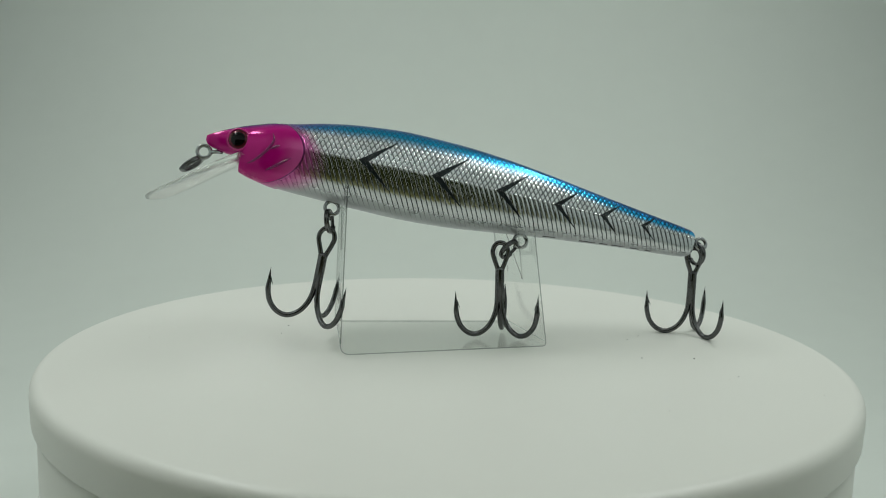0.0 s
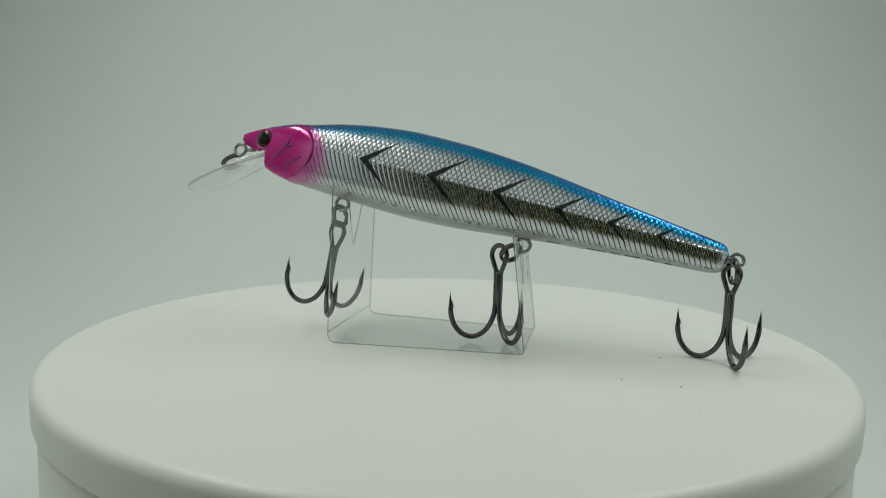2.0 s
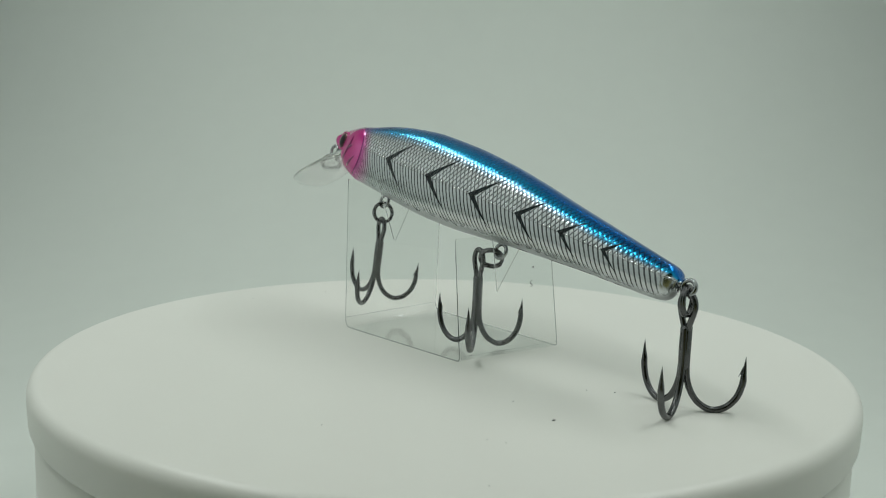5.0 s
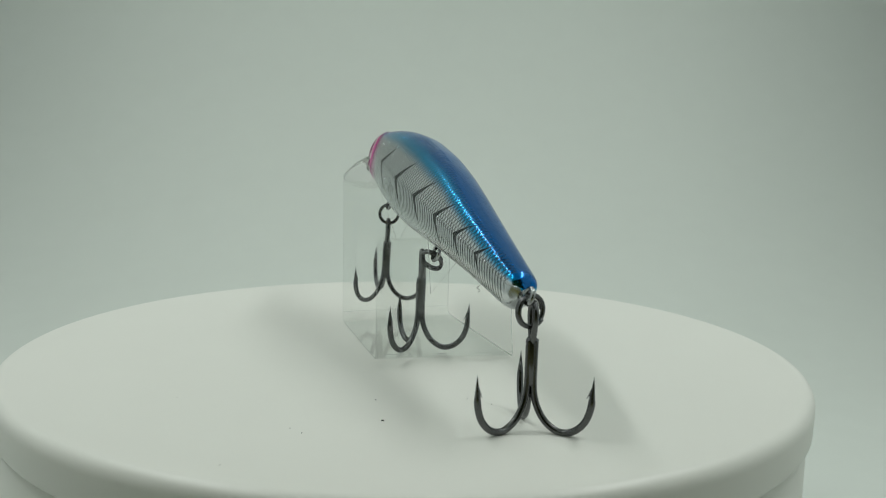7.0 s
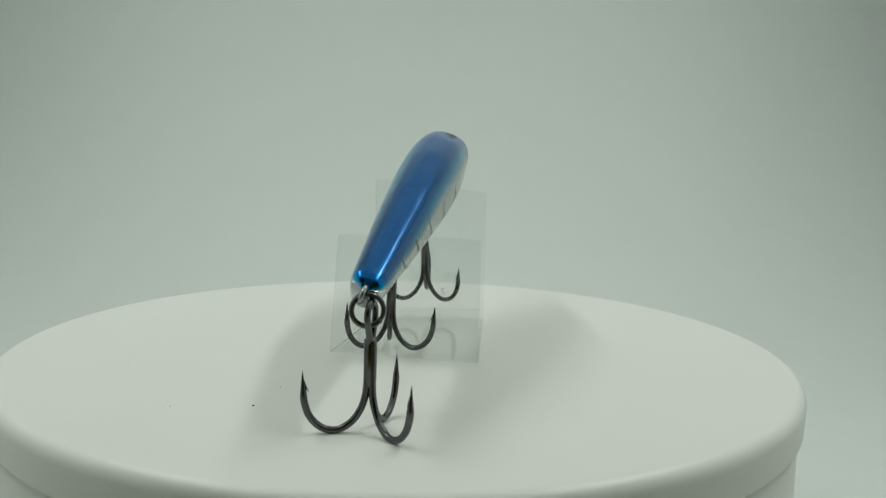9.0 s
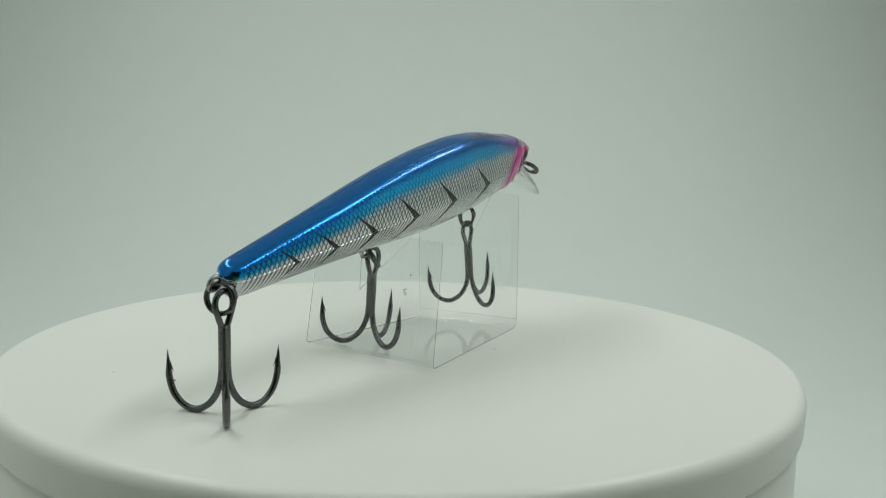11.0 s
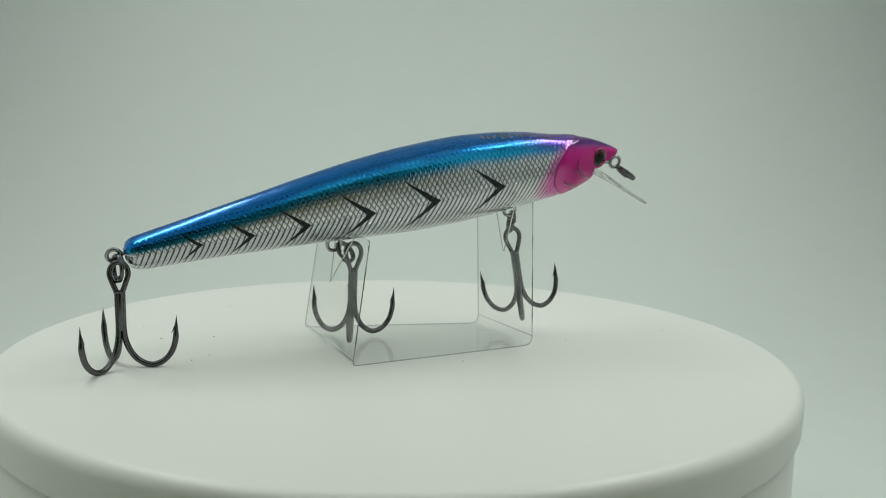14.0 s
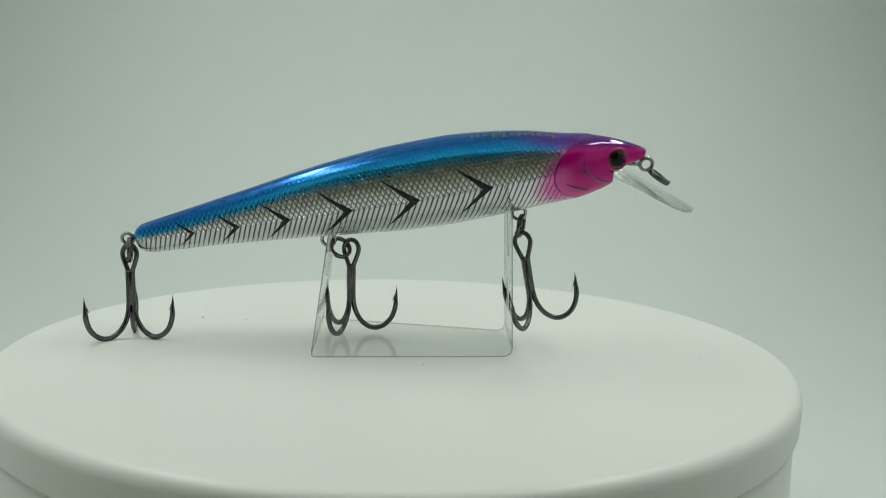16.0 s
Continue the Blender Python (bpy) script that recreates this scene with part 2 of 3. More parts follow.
def tube(bm, pts, radii, sides=10, closed=False):
    """A round wire along the points; radii: one number or one each."""
    count = len(pts)
    if not hasattr(radii, "__len__"):
        radii = [radii] * count
    rings, side = [], None
    for i, p in enumerate(pts):
        ahead, behind = pts[(i + 1) % count if closed else min(i + 1, count - 1)], pts[i - 1 if closed else max(i - 1, 0)]
        way = (ahead - behind).normalized()
        if side is None:
            side = way.orthogonal()
        side = (side - way * side.dot(way)).normalized()
        other = way.cross(side)
        rings.append([bm.verts.new(p + radii[i] * (math.cos(a) * side + math.sin(a) * other))
                      for a in (2 * math.pi * k / sides for k in range(sides))])
    pairs = list(zip(rings, rings[1:]))
    if closed:
        last = min(range(sides), key=lambda k: (rings[-1][0].co - rings[0][k].co).length)
        pairs.append((rings[-1], rings[0][last:] + rings[0][:last]))
    for a, b in pairs:
        for k in range(sides):
            bm.faces.new((a[k], a[(k + 1) % sides], b[(k + 1) % sides], b[k]))
    if not closed:
        bm.faces.new(rings[0][::-1])
        bm.faces.new(rings[-1])


def lathe(profile, sides):
    bm = bmesh.new()
    rings = [[bm.verts.new((r * math.cos(a), r * math.sin(a), z)) for a in (2 * math.pi * k / sides for k in range(sides))] for r, z in profile]
    for a, b in zip(rings, rings[1:]):
        for k in range(sides):
            bm.faces.new((a[k], a[(k + 1) % sides], b[(k + 1) % sides], b[k]))
    bm.faces.new(rings[0])
    bm.faces.new(rings[-1][::-1])
    return bm


def circle(centre, a, b, radius, count=36):
    centre, a, b = Vector(centre), Vector(a).normalized(), Vector(b).normalized()
    return [centre + radius * (math.cos(t) * a + math.sin(t) * b) for t in (2 * math.pi * k / count for k in range(count))]


# ---- the light tent: floor, sweep, walls ----
FLOOR = -0.062


def sheet(name, profile, x0, x1, material, thick=0.003):
    """A bent sheet: a profile in y and z, drawn out along x."""
    bm = bmesh.new()
    rows = []
    for i, (y, z) in enumerate(profile):
        y0, z0 = profile[max(i - 1, 0)]
        y1, z1 = profile[min(i + 1, len(profile) - 1)]
        n = Vector((0, z1 - z0, -(y1 - y0))).normalized() * thick
        rows.append([bm.verts.new(p) for p in ((x0, y, z), (x1, y, z), (x1, y + n.y, z + n.z), (x0, y + n.y, z + n.z))])
    for a, b in zip(rows, rows[1:]):
        for k in range(4):
            bm.faces.new((a[k], a[(k + 1) % 4], b[(k + 1) % 4], b[k]))
    bm.faces.new(rows[0])
    bm.faces.new(rows[-1][::-1])
    return part(name, bm, material)


BACK, BEND = 0.50, 0.36
sweep = [(-0.24, FLOOR), (0.0, FLOOR), (BACK - BEND, FLOOR)]
sweep += [(BACK - BEND + BEND * math.sin(a), FLOOR + BEND - BEND * math.cos(a)) for a in (math.pi / 2 * k / 24 for k in range(1, 25))]
sweep += [(BACK, 0.36), (BACK, 0.42)]
tagged(sheet("backdrop", sweep, -0.398, 0.398, PAPER), "seamless pale grey paper sweep behind the turntable", "backdrop", kind="structure")


def board(name, x0, x1, y0, y1, z0, z1, material, label, category):
    bm = bmesh.new()
    bmesh.ops.create_cube(bm, size=1, matrix=Matrix.LocRotScale(((x0 + x1) / 2, (y0 + y1) / 2, (z0 + z1) / 2), None, (x1 - x0, y1 - y0, z1 - z0)))
    return tagged(part(name, bm, material, smooth=False), label, category, kind="structure")


board("wall_west", -0.41, -0.40, -0.24, 0.51, FLOOR, 0.42, TENT, "white fabric side of a light tent", "wall")
board("wall_east", 0.40, 0.41, -0.24, 0.51, FLOOR, 0.42, TENT, "white fabric side of a light tent", "wall")
board("ceiling", -0.41, 0.41, -0.25, 0.51, 0.424, 0.43, TENT, "white fabric roof of a light tent", "ceiling")


def front():
    """The front of the tent, with the opening that the camera looks through."""
    bm = bmesh.new()
    for x0, x1, z0, z1 in ((-0.41, -0.19, FLOOR, 0.42), (0.19, 0.41, FLOOR, 0.42), (-0.19, 0.19, 0.19, 0.42)):
        bmesh.ops.create_cube(bm, size=1, matrix=Matrix.LocRotScale(((x0 + x1) / 2, -0.2455, (z0 + z1) / 2), None, (x1 - x0, 0.006, z1 - z0)))
    return tagged(part("wall_south", bm, TENT, smooth=False), "white fabric front of a light tent, open in the middle", "wall", kind="structure")


front()
board("desk", -1.2, 1.2, -1.6, 0.8, FLOOR - 0.03, FLOOR - 0.004, DESK, "warm wooden desk top under the light tent", "desk")

# ---- turntable ----
rim = [(0.5, 0.0), (40, 0.0), (80, 0.0), (97.2, 0.0)]
rim += [(97.2 + 2.8 * math.sin(a), -2.8 + 2.8 * math.cos(a)) for a in (math.pi / 2 * k / 8 for k in range(1, 9))]
rim += [(100.0, -5.0), (99.9, -7.0)]
rim += [(98.5 + 1.4 * math.cos(a), -8.2 - 1.6 * math.sin(a)) for a in (math.pi / 2 * k / 6 for k in range(0, 7))]
rim += [(97.6, -9.7), (97.4, -8.6), (60, -8.6), (0.5, -8.6)]
turntable = new("turntable")
tagged(turntable, "round white plastic turntable with a rounded rim on a drum base", "turntable")
platter = part("platter", lathe([(r * MM, z * MM) for r, z in rim], 240), PLASTIC, turntable, "white platter with a rounded rim")
base_profile = [(0.5, -9.0), (97.0, -9.0), (98.0, -10.2), (98.5, -10.8), (98.8, -11.8), (98.8, -40), (98.8, FLOOR / MM + 1.0), (98.0, FLOOR / MM), (0.5, FLOOR / MM)]
part("drum", lathe([(r * MM, z * MM) for r, z in base_profile], 220), PLASTIC, turntable, "white drum base")

# ---- dust ----
bm = bmesh.new()
random.seed(4)
for x, y, size in [(62.4, -10.5, 0.62), (53.3, 12.6, 0.4), (49.1, -11.2, 0.42), (-11.4, 22.2, 0.4), (68.5, -25.7, 0.28), (45.6, -52.2, 0.25),
                   (-77.2, -29.1, 0.25), (-45.0, 4.6, 0.3), (-78.1, -3.5, 0.28), (49.3, 8.1, 0.35), (65.7, -28.0, 0.22), (-44.8, 13.8, 0.35), (83.1, -38.5, 0.2)]:
    m = Matrix.LocRotScale((x * MM, y * MM, size * 0.15 * MM), Euler((0, 0, random.uniform(0, 6))), (size * MM, size * 0.55 * MM, size * 0.4 * MM))
    got = bmesh.ops.create_icosphere(bm, subdivisions=1, radius=0.6, matrix=m)
    for vert in got["verts"]:
        vert.co += Vector([random.uniform(-0.06, 0.06) * MM for _ in range(3)]) * size
dust = tagged(part("dust", bm, DUST, smooth=False), "scattered dark dust specks lying on the white platter", "dust", kind="stuff")
bm = bmesh.new()
bmesh.ops.create_icosphere(bm, subdivisions=1, radius=0.0004, matrix=pose(0.108, 0.0, FLOOR + 0.0003))
tagged(part("dust", bm, DUST, smooth=False), "tiny dark dust speck on the paper sweep", "dust", kind="stuff")

# ---- acrylic stand ----
stand = new("display_stand")
tagged(stand, "bent clear acrylic display stand with two notched uprights", "display stand")
SHEET = 0.30
# its corners on the platter, on the near and the far side: each upright's foot and top
CORNERS = {"tall": ((-26.2, -17.6, 0.5), (-31.9, 14.3, 1.6), (-24.4, -17.7, 42.0), (-30.8, 14.5, 38.9)),
           "short": ((25.0, -10.2, 2.3), (16.1, 24.7, 0.5), (21.9, -9.7, 30.9), (11.4, 23.4, 29.8))}
HALF = 17.2
LEG = {"tall": 41.0, "short": 30.4}


def panel(which):
    """The corners of an upright, brought into one plane."""
    f0, f1, t0, t1 = (Vector(c) for c in CORNERS[which])
    n = (f1 - f0).cross((t0 + t1) / 2 - (f0 + f1) / 2).normalized()
    return f0, f1, t0 - n * n.dot(t0 - f0), t1 - n * n.dot(t1 - f0)


def on_upright(which, y, z):
    """A point of an upright, y across it and z up it in millimetres."""
    f0, f1, t0, t1 = panel(which)
    k, h = (y / HALF + 1) / 2, z / LEG[which]
    return f0.lerp(f1, k).lerp(t0.lerp(t1, k), h)


def rim_faces(ob, count):
    """The faces past the first count are the sheet's cut edge."""
    ob.data.materials.append(EDGE)
    for f in list(ob.data.polygons)[count:]:
        f.material_index = 1


def upright(name, which, outline):
    """A flat panel with its notch cut out."""
    bm = bmesh.new()
    f0, f1, t0, t1 = panel(which)
    out = (f1 - f0).cross(t0 - f0).normalized() * SHEET / 2
    sides = [[bm.verts.new((on_upright(which, y, z) + s * out) * MM) for y, z in outline] for s in (-1, 1)]
    bmesh.ops.triangulate(bm, faces=[bm.faces.new(sides[0]), bm.faces.new(sides[1][::-1])])
    count, k = len(bm.faces), len(outline)
    for i in range(k):
        bm.faces.new((sides[0][i], sides[1][i], sides[1][(i + 1) % k], sides[0][(i + 1) % k]))
    ob = part(name, bm, ACRYLIC, stand, smooth=False)
    rim_faces(ob, count)
    return ob


FOLD = {"tall": 2.6, "short": 1.1}
upright("tall_upright", "tall", [(-HALF, 2.62), (HALF, 2.62), (HALF, 41.0), (8.6, 41.2), (0.3, 24.0), (-0.3, 24.2), (-6.9, 41.4), (-HALF, 41.0)])
upright("short_upright", "short", [(-HALF, 1.12), (HALF, 1.12), (HALF, 30.2), (HALF - 0.5, 30.6), (8.6, 30.9), (-3.3, 17.1), (-3.9, 16.2), (-4.6, 30.6), (-HALF + 0.5, 30.4), (-HALF, 29.9)])


def foot_line(y):
    """The sheet from fold to fold, across at y."""
    ends = [(on_upright(w, y, 0), on_upright(w, y, FOLD[w])) for w in ("tall", "short")]
    (a, a_up), (b, b_up) = ends
    way = (b - a).normalized()
    a_in, b_in = a + way * FOLD["tall"], b - way * FOLD["short"]

    def bend(p, q, r):
        return [p * (1 - t) ** 2 + 2 * t * (1 - t) * q + r * t * t for t in (k / 6 for k in range(7))]

    return bend(a_up, a, a_in) + [a_in.lerp(b_in, k / 10) for k in range(1, 10)] + bend(b_in, b, b_up)


bm = bmesh.new()
lines = [foot_line(-HALF + 2 * HALF * k / 8) for k in range(9)]
layers = []
for sign in (-1, 1):
    layer = []
    for row in lines:
        layer.append([])
        for i, p in enumerate(row):
            d = row[min(i + 1, len(row) - 1)] - row[max(i - 1, 0)]
            n = d.cross(Vector((-0.25, 1, 0))).normalized() * SHEET / 2
            layer[-1].append(bm.verts.new((p + sign * n) * MM))
    layers.append(layer)
for layer in layers:
    for a, b in zip(layer, layer[1:]):
        for i in range(len(a) - 1):
            bm.faces.new((a[i], a[i + 1], b[i + 1], b[i]))
broad = len(bm.faces)
for k in (0, 8):
    low, high = layers[0][k], layers[1][k]
    for i in range(len(low) - 1):
        bm.faces.new((low[i], low[i + 1], high[i + 1], high[i]))
for i in (0, -1):
    for k in range(8):
        bm.faces.new((layers[0][k][i], layers[0][k + 1][i], layers[1][k + 1][i], layers[1][k][i]))
foot = part("foot", bm, ACRYLIC, stand, smooth=False)
rim_faces(foot, broad)
for f in list(foot.data.polygons)[-16:]:
    f.material_index = 0

# a speck and a short hair stuck to the short upright
def on_pane(y, z):
    f0, f1, t0, t1 = panel("short")
    return on_upright("short", y, z) + (f1 - f0).cross(t0 - f0).normalized() * 0.22


bm = bmesh.new()
bmesh.ops.create_icosphere(bm, subdivisions=1, radius=0.24 * MM, matrix=Matrix.Translation(on_pane(9.6, 21.8) * MM))
part("speck", bm, DUST, stand, "dark dust speck")
bm = bmesh.new()
tube(bm, [p * MM for p in curve_through([on_pane(y, z) for y, z in ((8.9, 18.3), (8.2, 18.0), (8.0, 17.6), (8.7, 17.3), (8.8, 16.9), (8.2, 16.7))], 4)], 0.07 * MM, 6)
part("hair", bm, DUST, stand, "short curled grey hair")

# ---- the fishing lure ----
LURE = pose(-60.72 * MM, -5.28 * MM, 52.49 * MM, -18.3, 11.25, 9.18)
lure = new("fishing_lure")
tagged(lure, "minnow fishing lure, blue back, silver flanks, magenta head", "fishing lure")

# along the body: back, belly and half width
ALONG = [-0.9, -0.5, 1.2, 4.0, 7.7, 8.4, 14.0, 20.0, 28.0, 38.0, 50.0, 62.0, 75.0, 88.0, 100.0, 112.0, 122.0, 128.0, 130.4, 131.8, 132.6]
BACK_Z = [-0.3, 0.25, 1.35, 2.85, 4.5, 4.75, 6.35, 7.6, 9.6, 11.2, 12.1, 11.9, 10.95, 9.3, 7.4, 5.6, 4.1, 3.2, 2.8, 2.1, 0.8]
BELLY_Z = [-1.1, -1.8, -2.6, -3.2, -3.6, -7.3, -8.7, -9.5, -9.9, -10.4, -10.7, -10.3, -9.1, -7.8, -6.8, -5.9, -5.4, -5.05, -4.7, -3.9, -2.4]
HALF_W = [0.7, 1.3, 2.2, 3.0, 3.75, 3.95, 5.9, 7.2, 7.9, 8.4, 8.6, 8.35, 7.65, 6.85, 6.0, 5.0, 4.2, 3.75, 3.4, 2.7, 1.2]


def profile(values, s):
    """Smooth between the stations, with no overshoot."""
    i = max(0, min(len(ALONG) - 2, int(np.searchsorted(ALONG, s)) - 1))
    h = ALONG[i + 1] - ALONG[i]

    def slope(k):
        if k in (0, len(ALONG) - 1):
            return 0.0 if k else (values[1] - values[0]) / (ALONG[1] - ALONG[0])
        a = (values[k] - values[k - 1]) / (ALONG[k] - ALONG[k - 1])
        b = (values[k + 1] - values[k]) / (ALONG[k + 1] - ALONG[k])
        return 0.0 if a * b <= 0 else 2 * a * b / (a + b)

    t = (s - ALONG[i]) / h
    return ((2 * t ** 3 - 3 * t * t + 1) * values[i] + (t ** 3 - 2 * t * t + t) * h * slope(i)
            + (-2 * t ** 3 + 3 * t * t) * values[i + 1] + (t ** 3 - t * t) * h * slope(i + 1))


# how square the section is over the back: 2 is an ellipse
BACK_ROUND = 2.45


def section(s, a):
    """A point of the skin at s along the body; a: 0 the right ridge, 90 degrees the back, 270 the belly."""
    c, d = math.cos(a), math.sin(a)
    e = 2 / (BACK_ROUND if d > 0 else 2.15)
    w, z = profile(HALF_W, s), profile(BACK_Z, s) if d > 0 else -profile(BELLY_Z, s)
    y, z = w * math.copysign(abs(c) ** e, c), z * math.copysign(abs(d) ** e, d)
    # a crease along the flank, and another at the edge of the back's smooth panel
    h = abs(d) ** e
    y *= 1 - 0.13 * h * (1 - h) * max(0.0, min(1.0, (s - 18) / 8))
    gill = 23.4 - 0.085 * (z + 1.5) ** 2
    lift = 1 + 0.028 * max(0.0, min(1.0, (gill - s) / 0.5)) * max(0.0, min(1.0, (s - 9) / 6))
    return Vector((s, y * lift, z * lift if z < 6 else z))


def body_mesh():
    sides = 96
    stations = sorted(set([-0.9, -0.8, -0.65, 7.7, 7.85, 8.0, 8.2, 8.4] + [round(x, 2) for x in np.linspace(-0.5, 30, 100)] + [round(x, 2) for x in np.linspace(30.4, 128, 150)]
                          + [128.7, 129.4, 130.1, 130.8, 131.2, 131.6, 131.9, 132.2, 132.4, 132.6]))
    verts, tags = [], []
    for s in stations:
        ring = [section(s, 2 * math.pi * k / sides) for k in range(sides)]
        arc = [0.0] * sides
        for side in (1, -1):
            for start in (0, sides // 2):
                run = 0.0
                for j in range(1, sides // 4 + 1):
                    here, before = (start + side * j) % sides, (start + side * (j - 1)) % sides
                    run += (ring[here] - ring[before]).length
                    arc[here] = run if ring[here].z > 0 else -run
        top, bottom = max(arc), -min(arc)
        verts.append([p * MM for p in ring])
        tags.append([(s, a, a / (top if a > 0 else bottom)) for a in arc])
    bm = bmesh.new()
    mm, share = bm.loops.layers.uv.new("mm"), bm.loops.layers.uv.new("part")
    grid = [[bm.verts.new(p) for p in ring] for ring in verts]
    look_up = {v: t for vr, tr in zip(grid, tags) for v, t in zip(vr, tr)}
    for a, b in zip(grid, grid[1:]):
        for k in range(sides):
            bm.faces.new((a[k], a[(k + 1) % sides], b[(k + 1) % sides], b[k]))
    bm.faces.new(grid[0][::-1])
    bm.faces.new(grid[-1])
    for f in bm.faces:
        for loop in f.loops:
            s, a, q = look_up[loop.vert]
            loop[mm].uv, loop[share].uv = (s, a), (s / 132.6, q)
    return bm


def lure_part(name, bm, material, label="", parent=None, m=None):
    ob = part(name, bm, material, parent or lure, label)
    ob.matrix_basis = m if m is not None else (LURE if parent is None else Matrix())
    return ob


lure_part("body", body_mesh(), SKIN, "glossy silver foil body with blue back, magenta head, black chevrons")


def skin_frame(s, z, side):
    """Place and outward normal on the flank at height z."""
    lim = profile(BACK_Z, s) if z > 0 else -profile(BELLY_Z, s)
    a = math.asin(max(-1, min(1, math.copysign((abs(z) / lim) ** ((BACK_ROUND if z > 0 else 2.15) / 2), z))))
    a = a if side > 0 else math.pi - a
    p = section(s, a)
    du, dv = section(s + 0.3, a) - section(s - 0.3, a), section(s, a + 0.03 * side) - section(s, a - 0.03 * side)
    n = du.cross(dv).normalized()
    if n.y * side < 0:
        n = -n
    return p, n


for side in (-1, 1):
    p, n = skin_frame(7.0, -0.1, side)
    turn = n.to_track_quat("Z", "Y").to_matrix().to_4x4()
    at = Matrix.Translation((p - 0.45 * n) * MM) @ turn

    def dome(r0, r1, z0, z1):
        ring = [(r0, z0)] + [(r1 + (r0 - r1) * math.cos(t), z0 + (z1 - z0) * math.sin(t)) for t in (math.pi / 2 * k / 8 for k in range(1, 9))]
        ring = [(max(r, 0.02) * MM, z * MM) for r, z in ring]
        return lathe([(ring[0][0], ring[0][1] - 0.6 * MM), *ring], 40)

    eye = lure_part("eye", dome(2.6, 0.02, 0.15, 1.1), IRIS, "dark red glossy eye with a black pupil")
    eye.matrix_basis = LURE @ at
    lure_part("pupil", dome(2.1, 0.02, 0.42, 1.22), PUPIL, parent=eye)
    bm = bmesh.new()
    tube(bm, circle((0, 0, 0.28 * MM), (1, 0, 0), (0, 1, 0), 2.72 * MM, 40), 0.3 * MM, 8, True)
    lure_part("eye_socket", bm, RIM, parent=eye)
    # gill marks: raised strands whose dark colour stands for the shade in grooves
    for marks in ([(15.1, 2.4), (15.6, 0.8), (15.0, -1.0), (13.6, -3.0), (11.6, -4.8), (10.2, -5.6)], [(17.3, -0.4), (16.2, -0.9), (15.2, -1.5)],
                  [(20.6, -2.9), (18.6, -4.3), (16.4, -5.7), (15.0, -6.5)]):
        pts = []
        for q in curve_through([(a, b, 0) for a, b in marks], 6):
            p, n = skin_frame(q.x, q.y, side)
            pts.append((p + n * 0.02) * MM)
        bm = bmesh.new()
        k = len(pts)
        tube(bm, pts, [0.30 * MM * (0.25 + math.sin(math.pi * (i + 0.5) / k)) for i in range(k)], 8)
        lure_part("gill_mark", bm, GROOVE_SHADE, "dark curved raised strand on the cheek, coloured as a groove's shade")

# print on the back and the belly: bars in place of words
def printed_bar(s0, length, middle, width, material, label):
    bm = bmesh.new()
    rows = []
    for j in range(4):
        s = s0 + length * j / 3
        rows.append([])
        reach = width / max(3.0, profile(HALF_W, s))
        for k in range(5):
            a = middle - (k / 4 - 0.5) * reach
            p = section(s, a)
            out = Vector((0, math.cos(a), math.sin(a)))
            rows[-1].append((bm.verts.new((p + out * 0.03) * MM), bm.verts.new((p - out * 0.1) * MM)))
    for a, b in zip(rows, rows[1:]):
        for k in range(4):
            bm.faces.new((a[k][0], a[k + 1][0], b[k + 1][0], b[k][0]))
    for edge in (rows[0], rows[-1], [r[0] for r in rows], [r[-1] for r in rows]):
        for a, b in zip(edge, edge[1:]):
            bm.faces.new((a[0], b[0], b[1], a[1]))
    lure_part("printed_bar", bm, material, label)


for s0, length, width in [(21.6, 0.7, 3.0), (22.6, 1.4, 0.7), (25.0, 0.6, 1.7), (26.4, 0.7, 1.8), (28.2, 1.2, 0.8), (29.9, 0.7, 1.8), (31.4, 1.1, 0.9), (33.6, 0.7, 3.0),
                          (34.9, 0.6, 2.2), (36.1, 0.7, 3.0), (38.0, 1.2, 1.0), (40.0, 0.6, 1.8), (41.3, 0.9, 1.3)]:
    printed_bar(s0, length, math.radians(84), width, OLIVE, "olive gold printed bar")
for s0, length in [(89.0, 3.4), (99.2, 4.6), (105.0, 2.4), (108.4, 3.8), (114.0, 2.6), (118.4, 1.6)]:
    printed_bar(s0, length, math.radians(262), 0.6, INK, "dark printed bar under the belly")


# diving lip
def lip_mesh():
    bm = bmesh.new()
    way, up = Vector((-21.6, 0, -15.4)).normalized(), Vector((-15.4, 0, 21.6)).normalized()
    root = Vector((11.5, 0, -1.55))
    rows = []
    steps = 28
    for i in range(steps + 1):
        t = i / steps
        d = 28.8 * t
        half = 3.0 + 3.6 * math.sin(min(1, t / 0.65) * math.pi / 2) if t < 0.72 else 6.6 * math.sqrt(max(0.0, 1 - ((t - 0.72) / 0.282) ** 2))
        thick = 0.28 + 1.0 * max(0.0, 1 - t / 0.6) ** 1.3
        crown = 0.2 + 1.0 * max(0.0, 1 - (t / 0.72) ** 2)
        dip = -0.2 * t * t
        ring = []
        for k in range(24):
            a = 2 * math.pi * k / 24
            c, s = math.cos(a), math.sin(a)
            y = half * math.copysign(abs(c) ** 0.55, c)
            z = (crown if s > 0 else thick) * math.copysign(abs(s) ** 0.7, s) + dip - 0.05 * y * y * t * 0.4
            ring.append(bm.verts.new((root + way * d + up * z + Vector((0, y, 0))) * MM))
        rows.append(ring)
    for a, b in zip(rows, rows[1:]):
        for k in range(24):
            bm.faces.new((a[k], a[(k + 1) % 24], b[(k + 1) % 24], b[k]))
    bm.faces.new(rows[0][::-1])
    bm.faces.new(rows[-1])
    return bm


lip = lure_part("diving_lip", lip_mesh(), LIP, "clear polycarbonate diving lip")
lip.visible_shadow = False


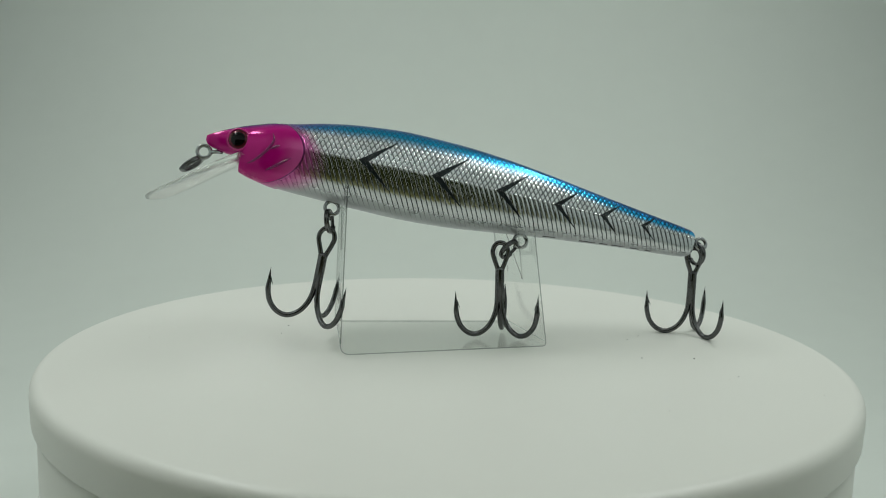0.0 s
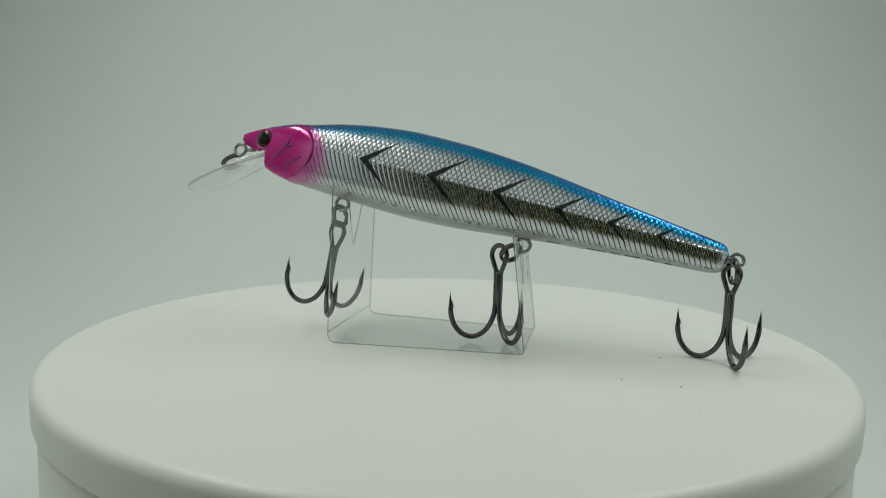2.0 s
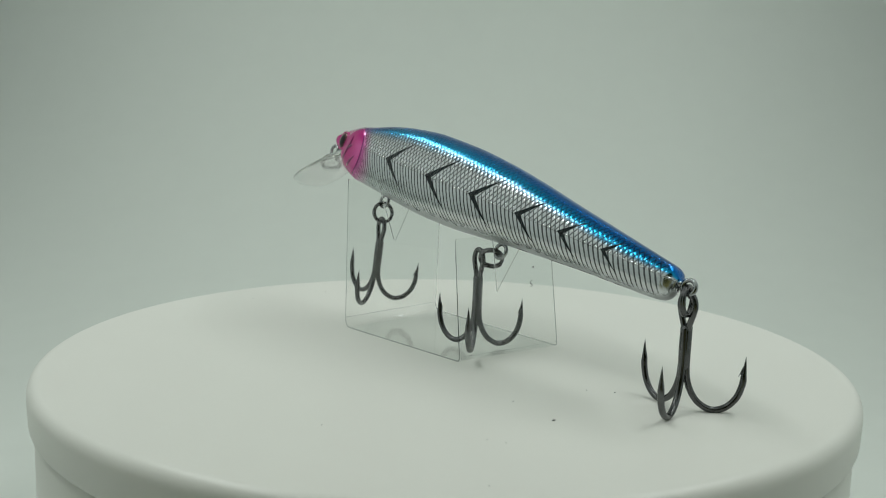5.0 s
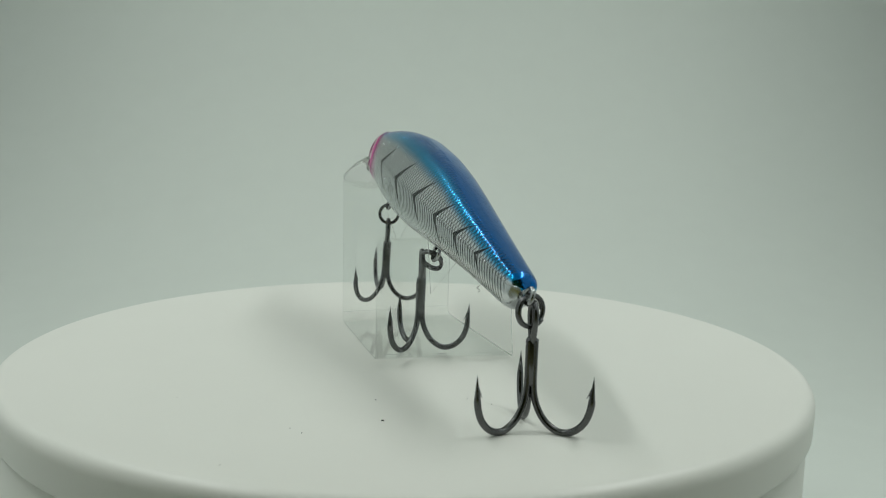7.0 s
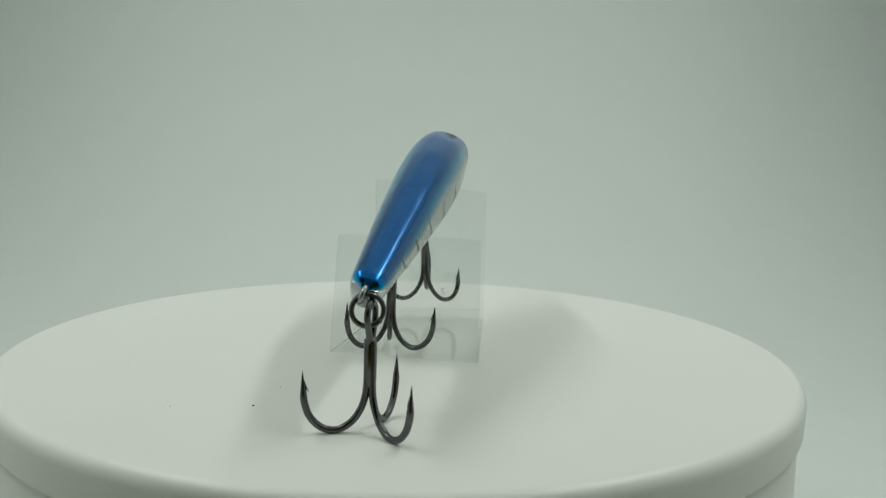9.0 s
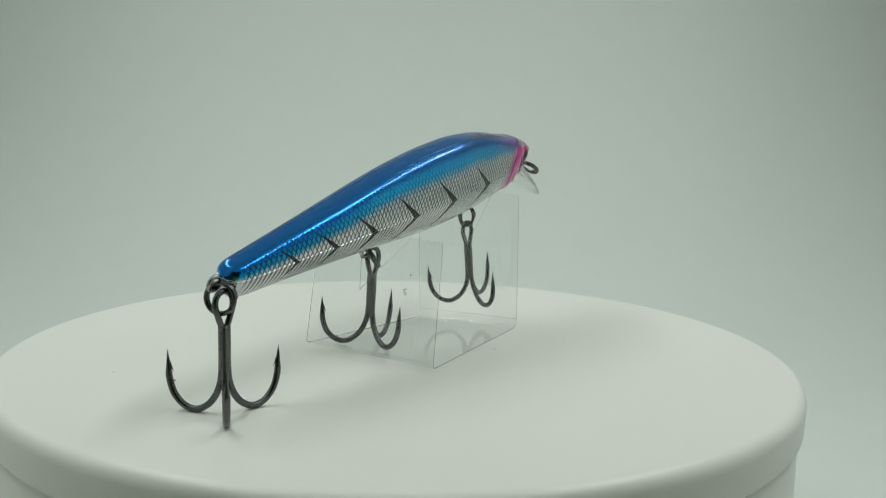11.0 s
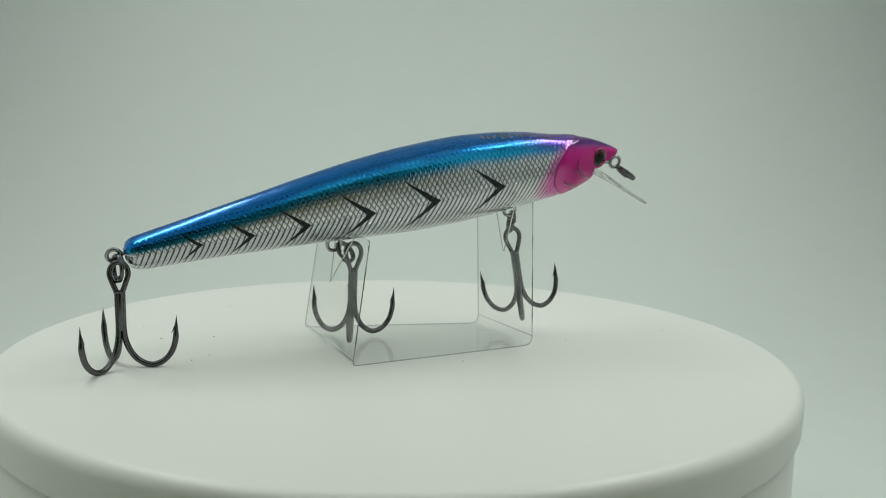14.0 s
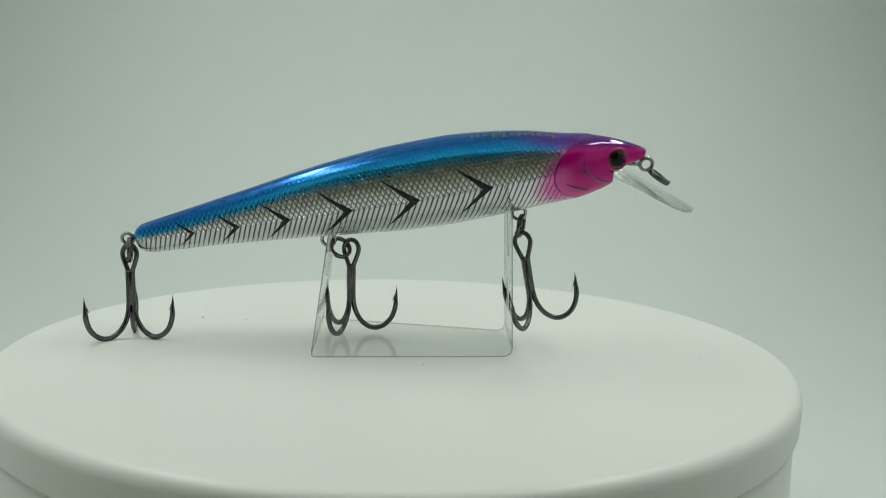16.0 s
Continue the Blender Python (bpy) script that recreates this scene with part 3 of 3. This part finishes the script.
# wire eyes let into the body, in its middle plane
def wire_eye(s, z, radius, material, stem):
    bm = bmesh.new()
    tube(bm, circle((s * MM, 0, z * MM), (1, 0, 0), (0, 0, 1), radius * MM), 0.48 * MM, 10, True)
    a, b = Vector((s, 0, z)) + Vector(stem).normalized() * radius, Vector((s, 0, z)) + Vector(stem)
    tube(bm, [a * MM, b * MM], 0.5 * MM, 10)
    return lure_part("wire_eye", bm, material, "bent metal wire eye")


wire_eye(33.0, -11.6, 1.75, STEEL, (0, 0, 3.5))
wire_eye(83.4, -10.0, 1.75, STEEL, (0, 0, 3.5))
wire_eye(134.9, -0.2, 1.5, STEEL, (-4, 0, 0))
wire_eye(-0.8, -4.1, 1.6, STEEL, (4.5, 0, 0.9))


def split_ring(centre, axis_a, axis_b, radius=2.75):
    """A ring of two close coils, in the turntable's space."""
    a, b = Vector(axis_a).normalized(), Vector(axis_b).normalized()
    n = a.cross(b)
    turns, count = 1.9, 64
    pts = []
    for i in range(count + 1):
        t = 2 * math.pi * turns * i / count
        pts.append((Vector(centre) + radius * (math.cos(t) * a + math.sin(t) * b) + n * 0.8 * (i / count - 0.5)) * MM)
    bm = bmesh.new()
    tube(bm, pts, 0.48 * MM, 8)
    ob = part("split_ring", bm, NICKEL, lure, "dark split ring of two coils")
    return ob


def to_table(s, y, z):
    return (LURE @ (Vector((s, y, z)) * MM)) / MM


# each ring runs through a wire eye and a hook's eye
split_ring((-30.9, -4.2, 31.9), (0.12, 1, 0.0), (-0.1, 0, 1))
split_ring((15.7, 3.6, 24.8), (0.64, 0.77, 0.0), (0.46, -0.38, 0.78))
split_ring((69.0, 16.4, 23.1), (-0.44, 0.9, 0), (0, 0, 1), 2.95)
ring_n = to_table(-3.3, 2.1, -7.3)
split_ring(ring_n, LURE.to_3x3() @ Vector((-0.72, 0.1, -0.69)), LURE.to_3x3() @ Vector((0.1, 1, 0.1)), 2.8)


def hook_path():
    pts = [(0.62, -6.8), (0.62, -9.5), (0.62, -12.5), (0.66, -15.2), (0.95, -17.8), (1.9, -20.4), (3.6, -22.6), (6.2, -23.9), (8.9, -23.3), (11.0, -21.2), (12.0, -18.4), (12.2, -15.8), (12.3, -14.2), (12.35, -12.4)]
    line = curve_through([(r, 0, z) for r, z in pts], 5)
    radii = []
    for p in line:
        if p.x > 9 and p.z > -17.2:
            radii.append(max(0.04, 0.68 * (-12.3 - p.z) / 4.9))
        else:
            radii.append(0.68)
    return line, radii


def treble_hook(top, tilt, spin):
    """top: the upper end of its eye in the turntable's space; spin: degrees of the first point round the shank."""
    m = Matrix.Translation(Vector(top) * MM) @ tilt
    bm = bmesh.new()
    loop = [(-0.45, 0, -8.6), (-0.6, 0, -7.0), (-1.35, 0, -4.9), (-2.0, 0, -2.7), (-1.75, 0, -1.2), (-0.95, 0, -0.2), (0, 0, 0.05), (0.95, 0, -0.2), (1.75, 0, -1.2), (2.0, 0, -2.7), (1.35, 0, -4.9), (0.6, 0, -7.0), (0.45, 0, -8.6)]
    tube(bm, [p * MM for p in curve_through(loop, 4)], 0.62 * MM, 12)
    tube(bm, [Vector((0, 0, z)) * MM for z in (-6.4, -6.7, -7.2, -11, -15.4, -16.2)], [r * MM for r in (0.6, 1.0, 1.14, 1.16, 1.05, 0.6)], 12)
    body = part("treble_hook", bm, NICKEL, lure, "black nickel treble hook with a looped eye")
    body.matrix_basis = m
    line, radii = hook_path()
    for k in range(3):
        bm = bmesh.new()
        tube(bm, [p * MM for p in line], [r * MM for r in radii], 12)
        # barb, lifted from the inner side below the point
        tube(bm, [Vector(p) * MM for p in ((12.15, 0, -14.4), (11.72, 0, -15.6), (11.1, 0, -16.7))], [0.16 * MM, 0.22 * MM, 0.02 * MM], 6)
        hook = part("hook", bm, NICKEL, body)
        hook.matrix_basis = pose(0, 0, 0, 0, 0, spin + 120 * k)
    return body


treble_hook((68.7, 17.05, 24.5), pose(0, 0, 0, -0.4, 0.6, 0), 56.2)
treble_hook((13.3, 1.55, 26.7), pose(0, 0, 0, -1.6, -0.7, 0), 199.6)
treble_hook((-31.1, -4.3, 30.0), pose(0, 0, 0, -2.0, 10.5, 0), 191.5)


# ---- everything on the platter turns with it ----
def motions():
    rows = [(t, pose(0, 0, 0, 0, 0, -a)) for t, a in TURN]
    for thing in (platter, dust, stand, lure):
        walk(thing, rows)


motions()
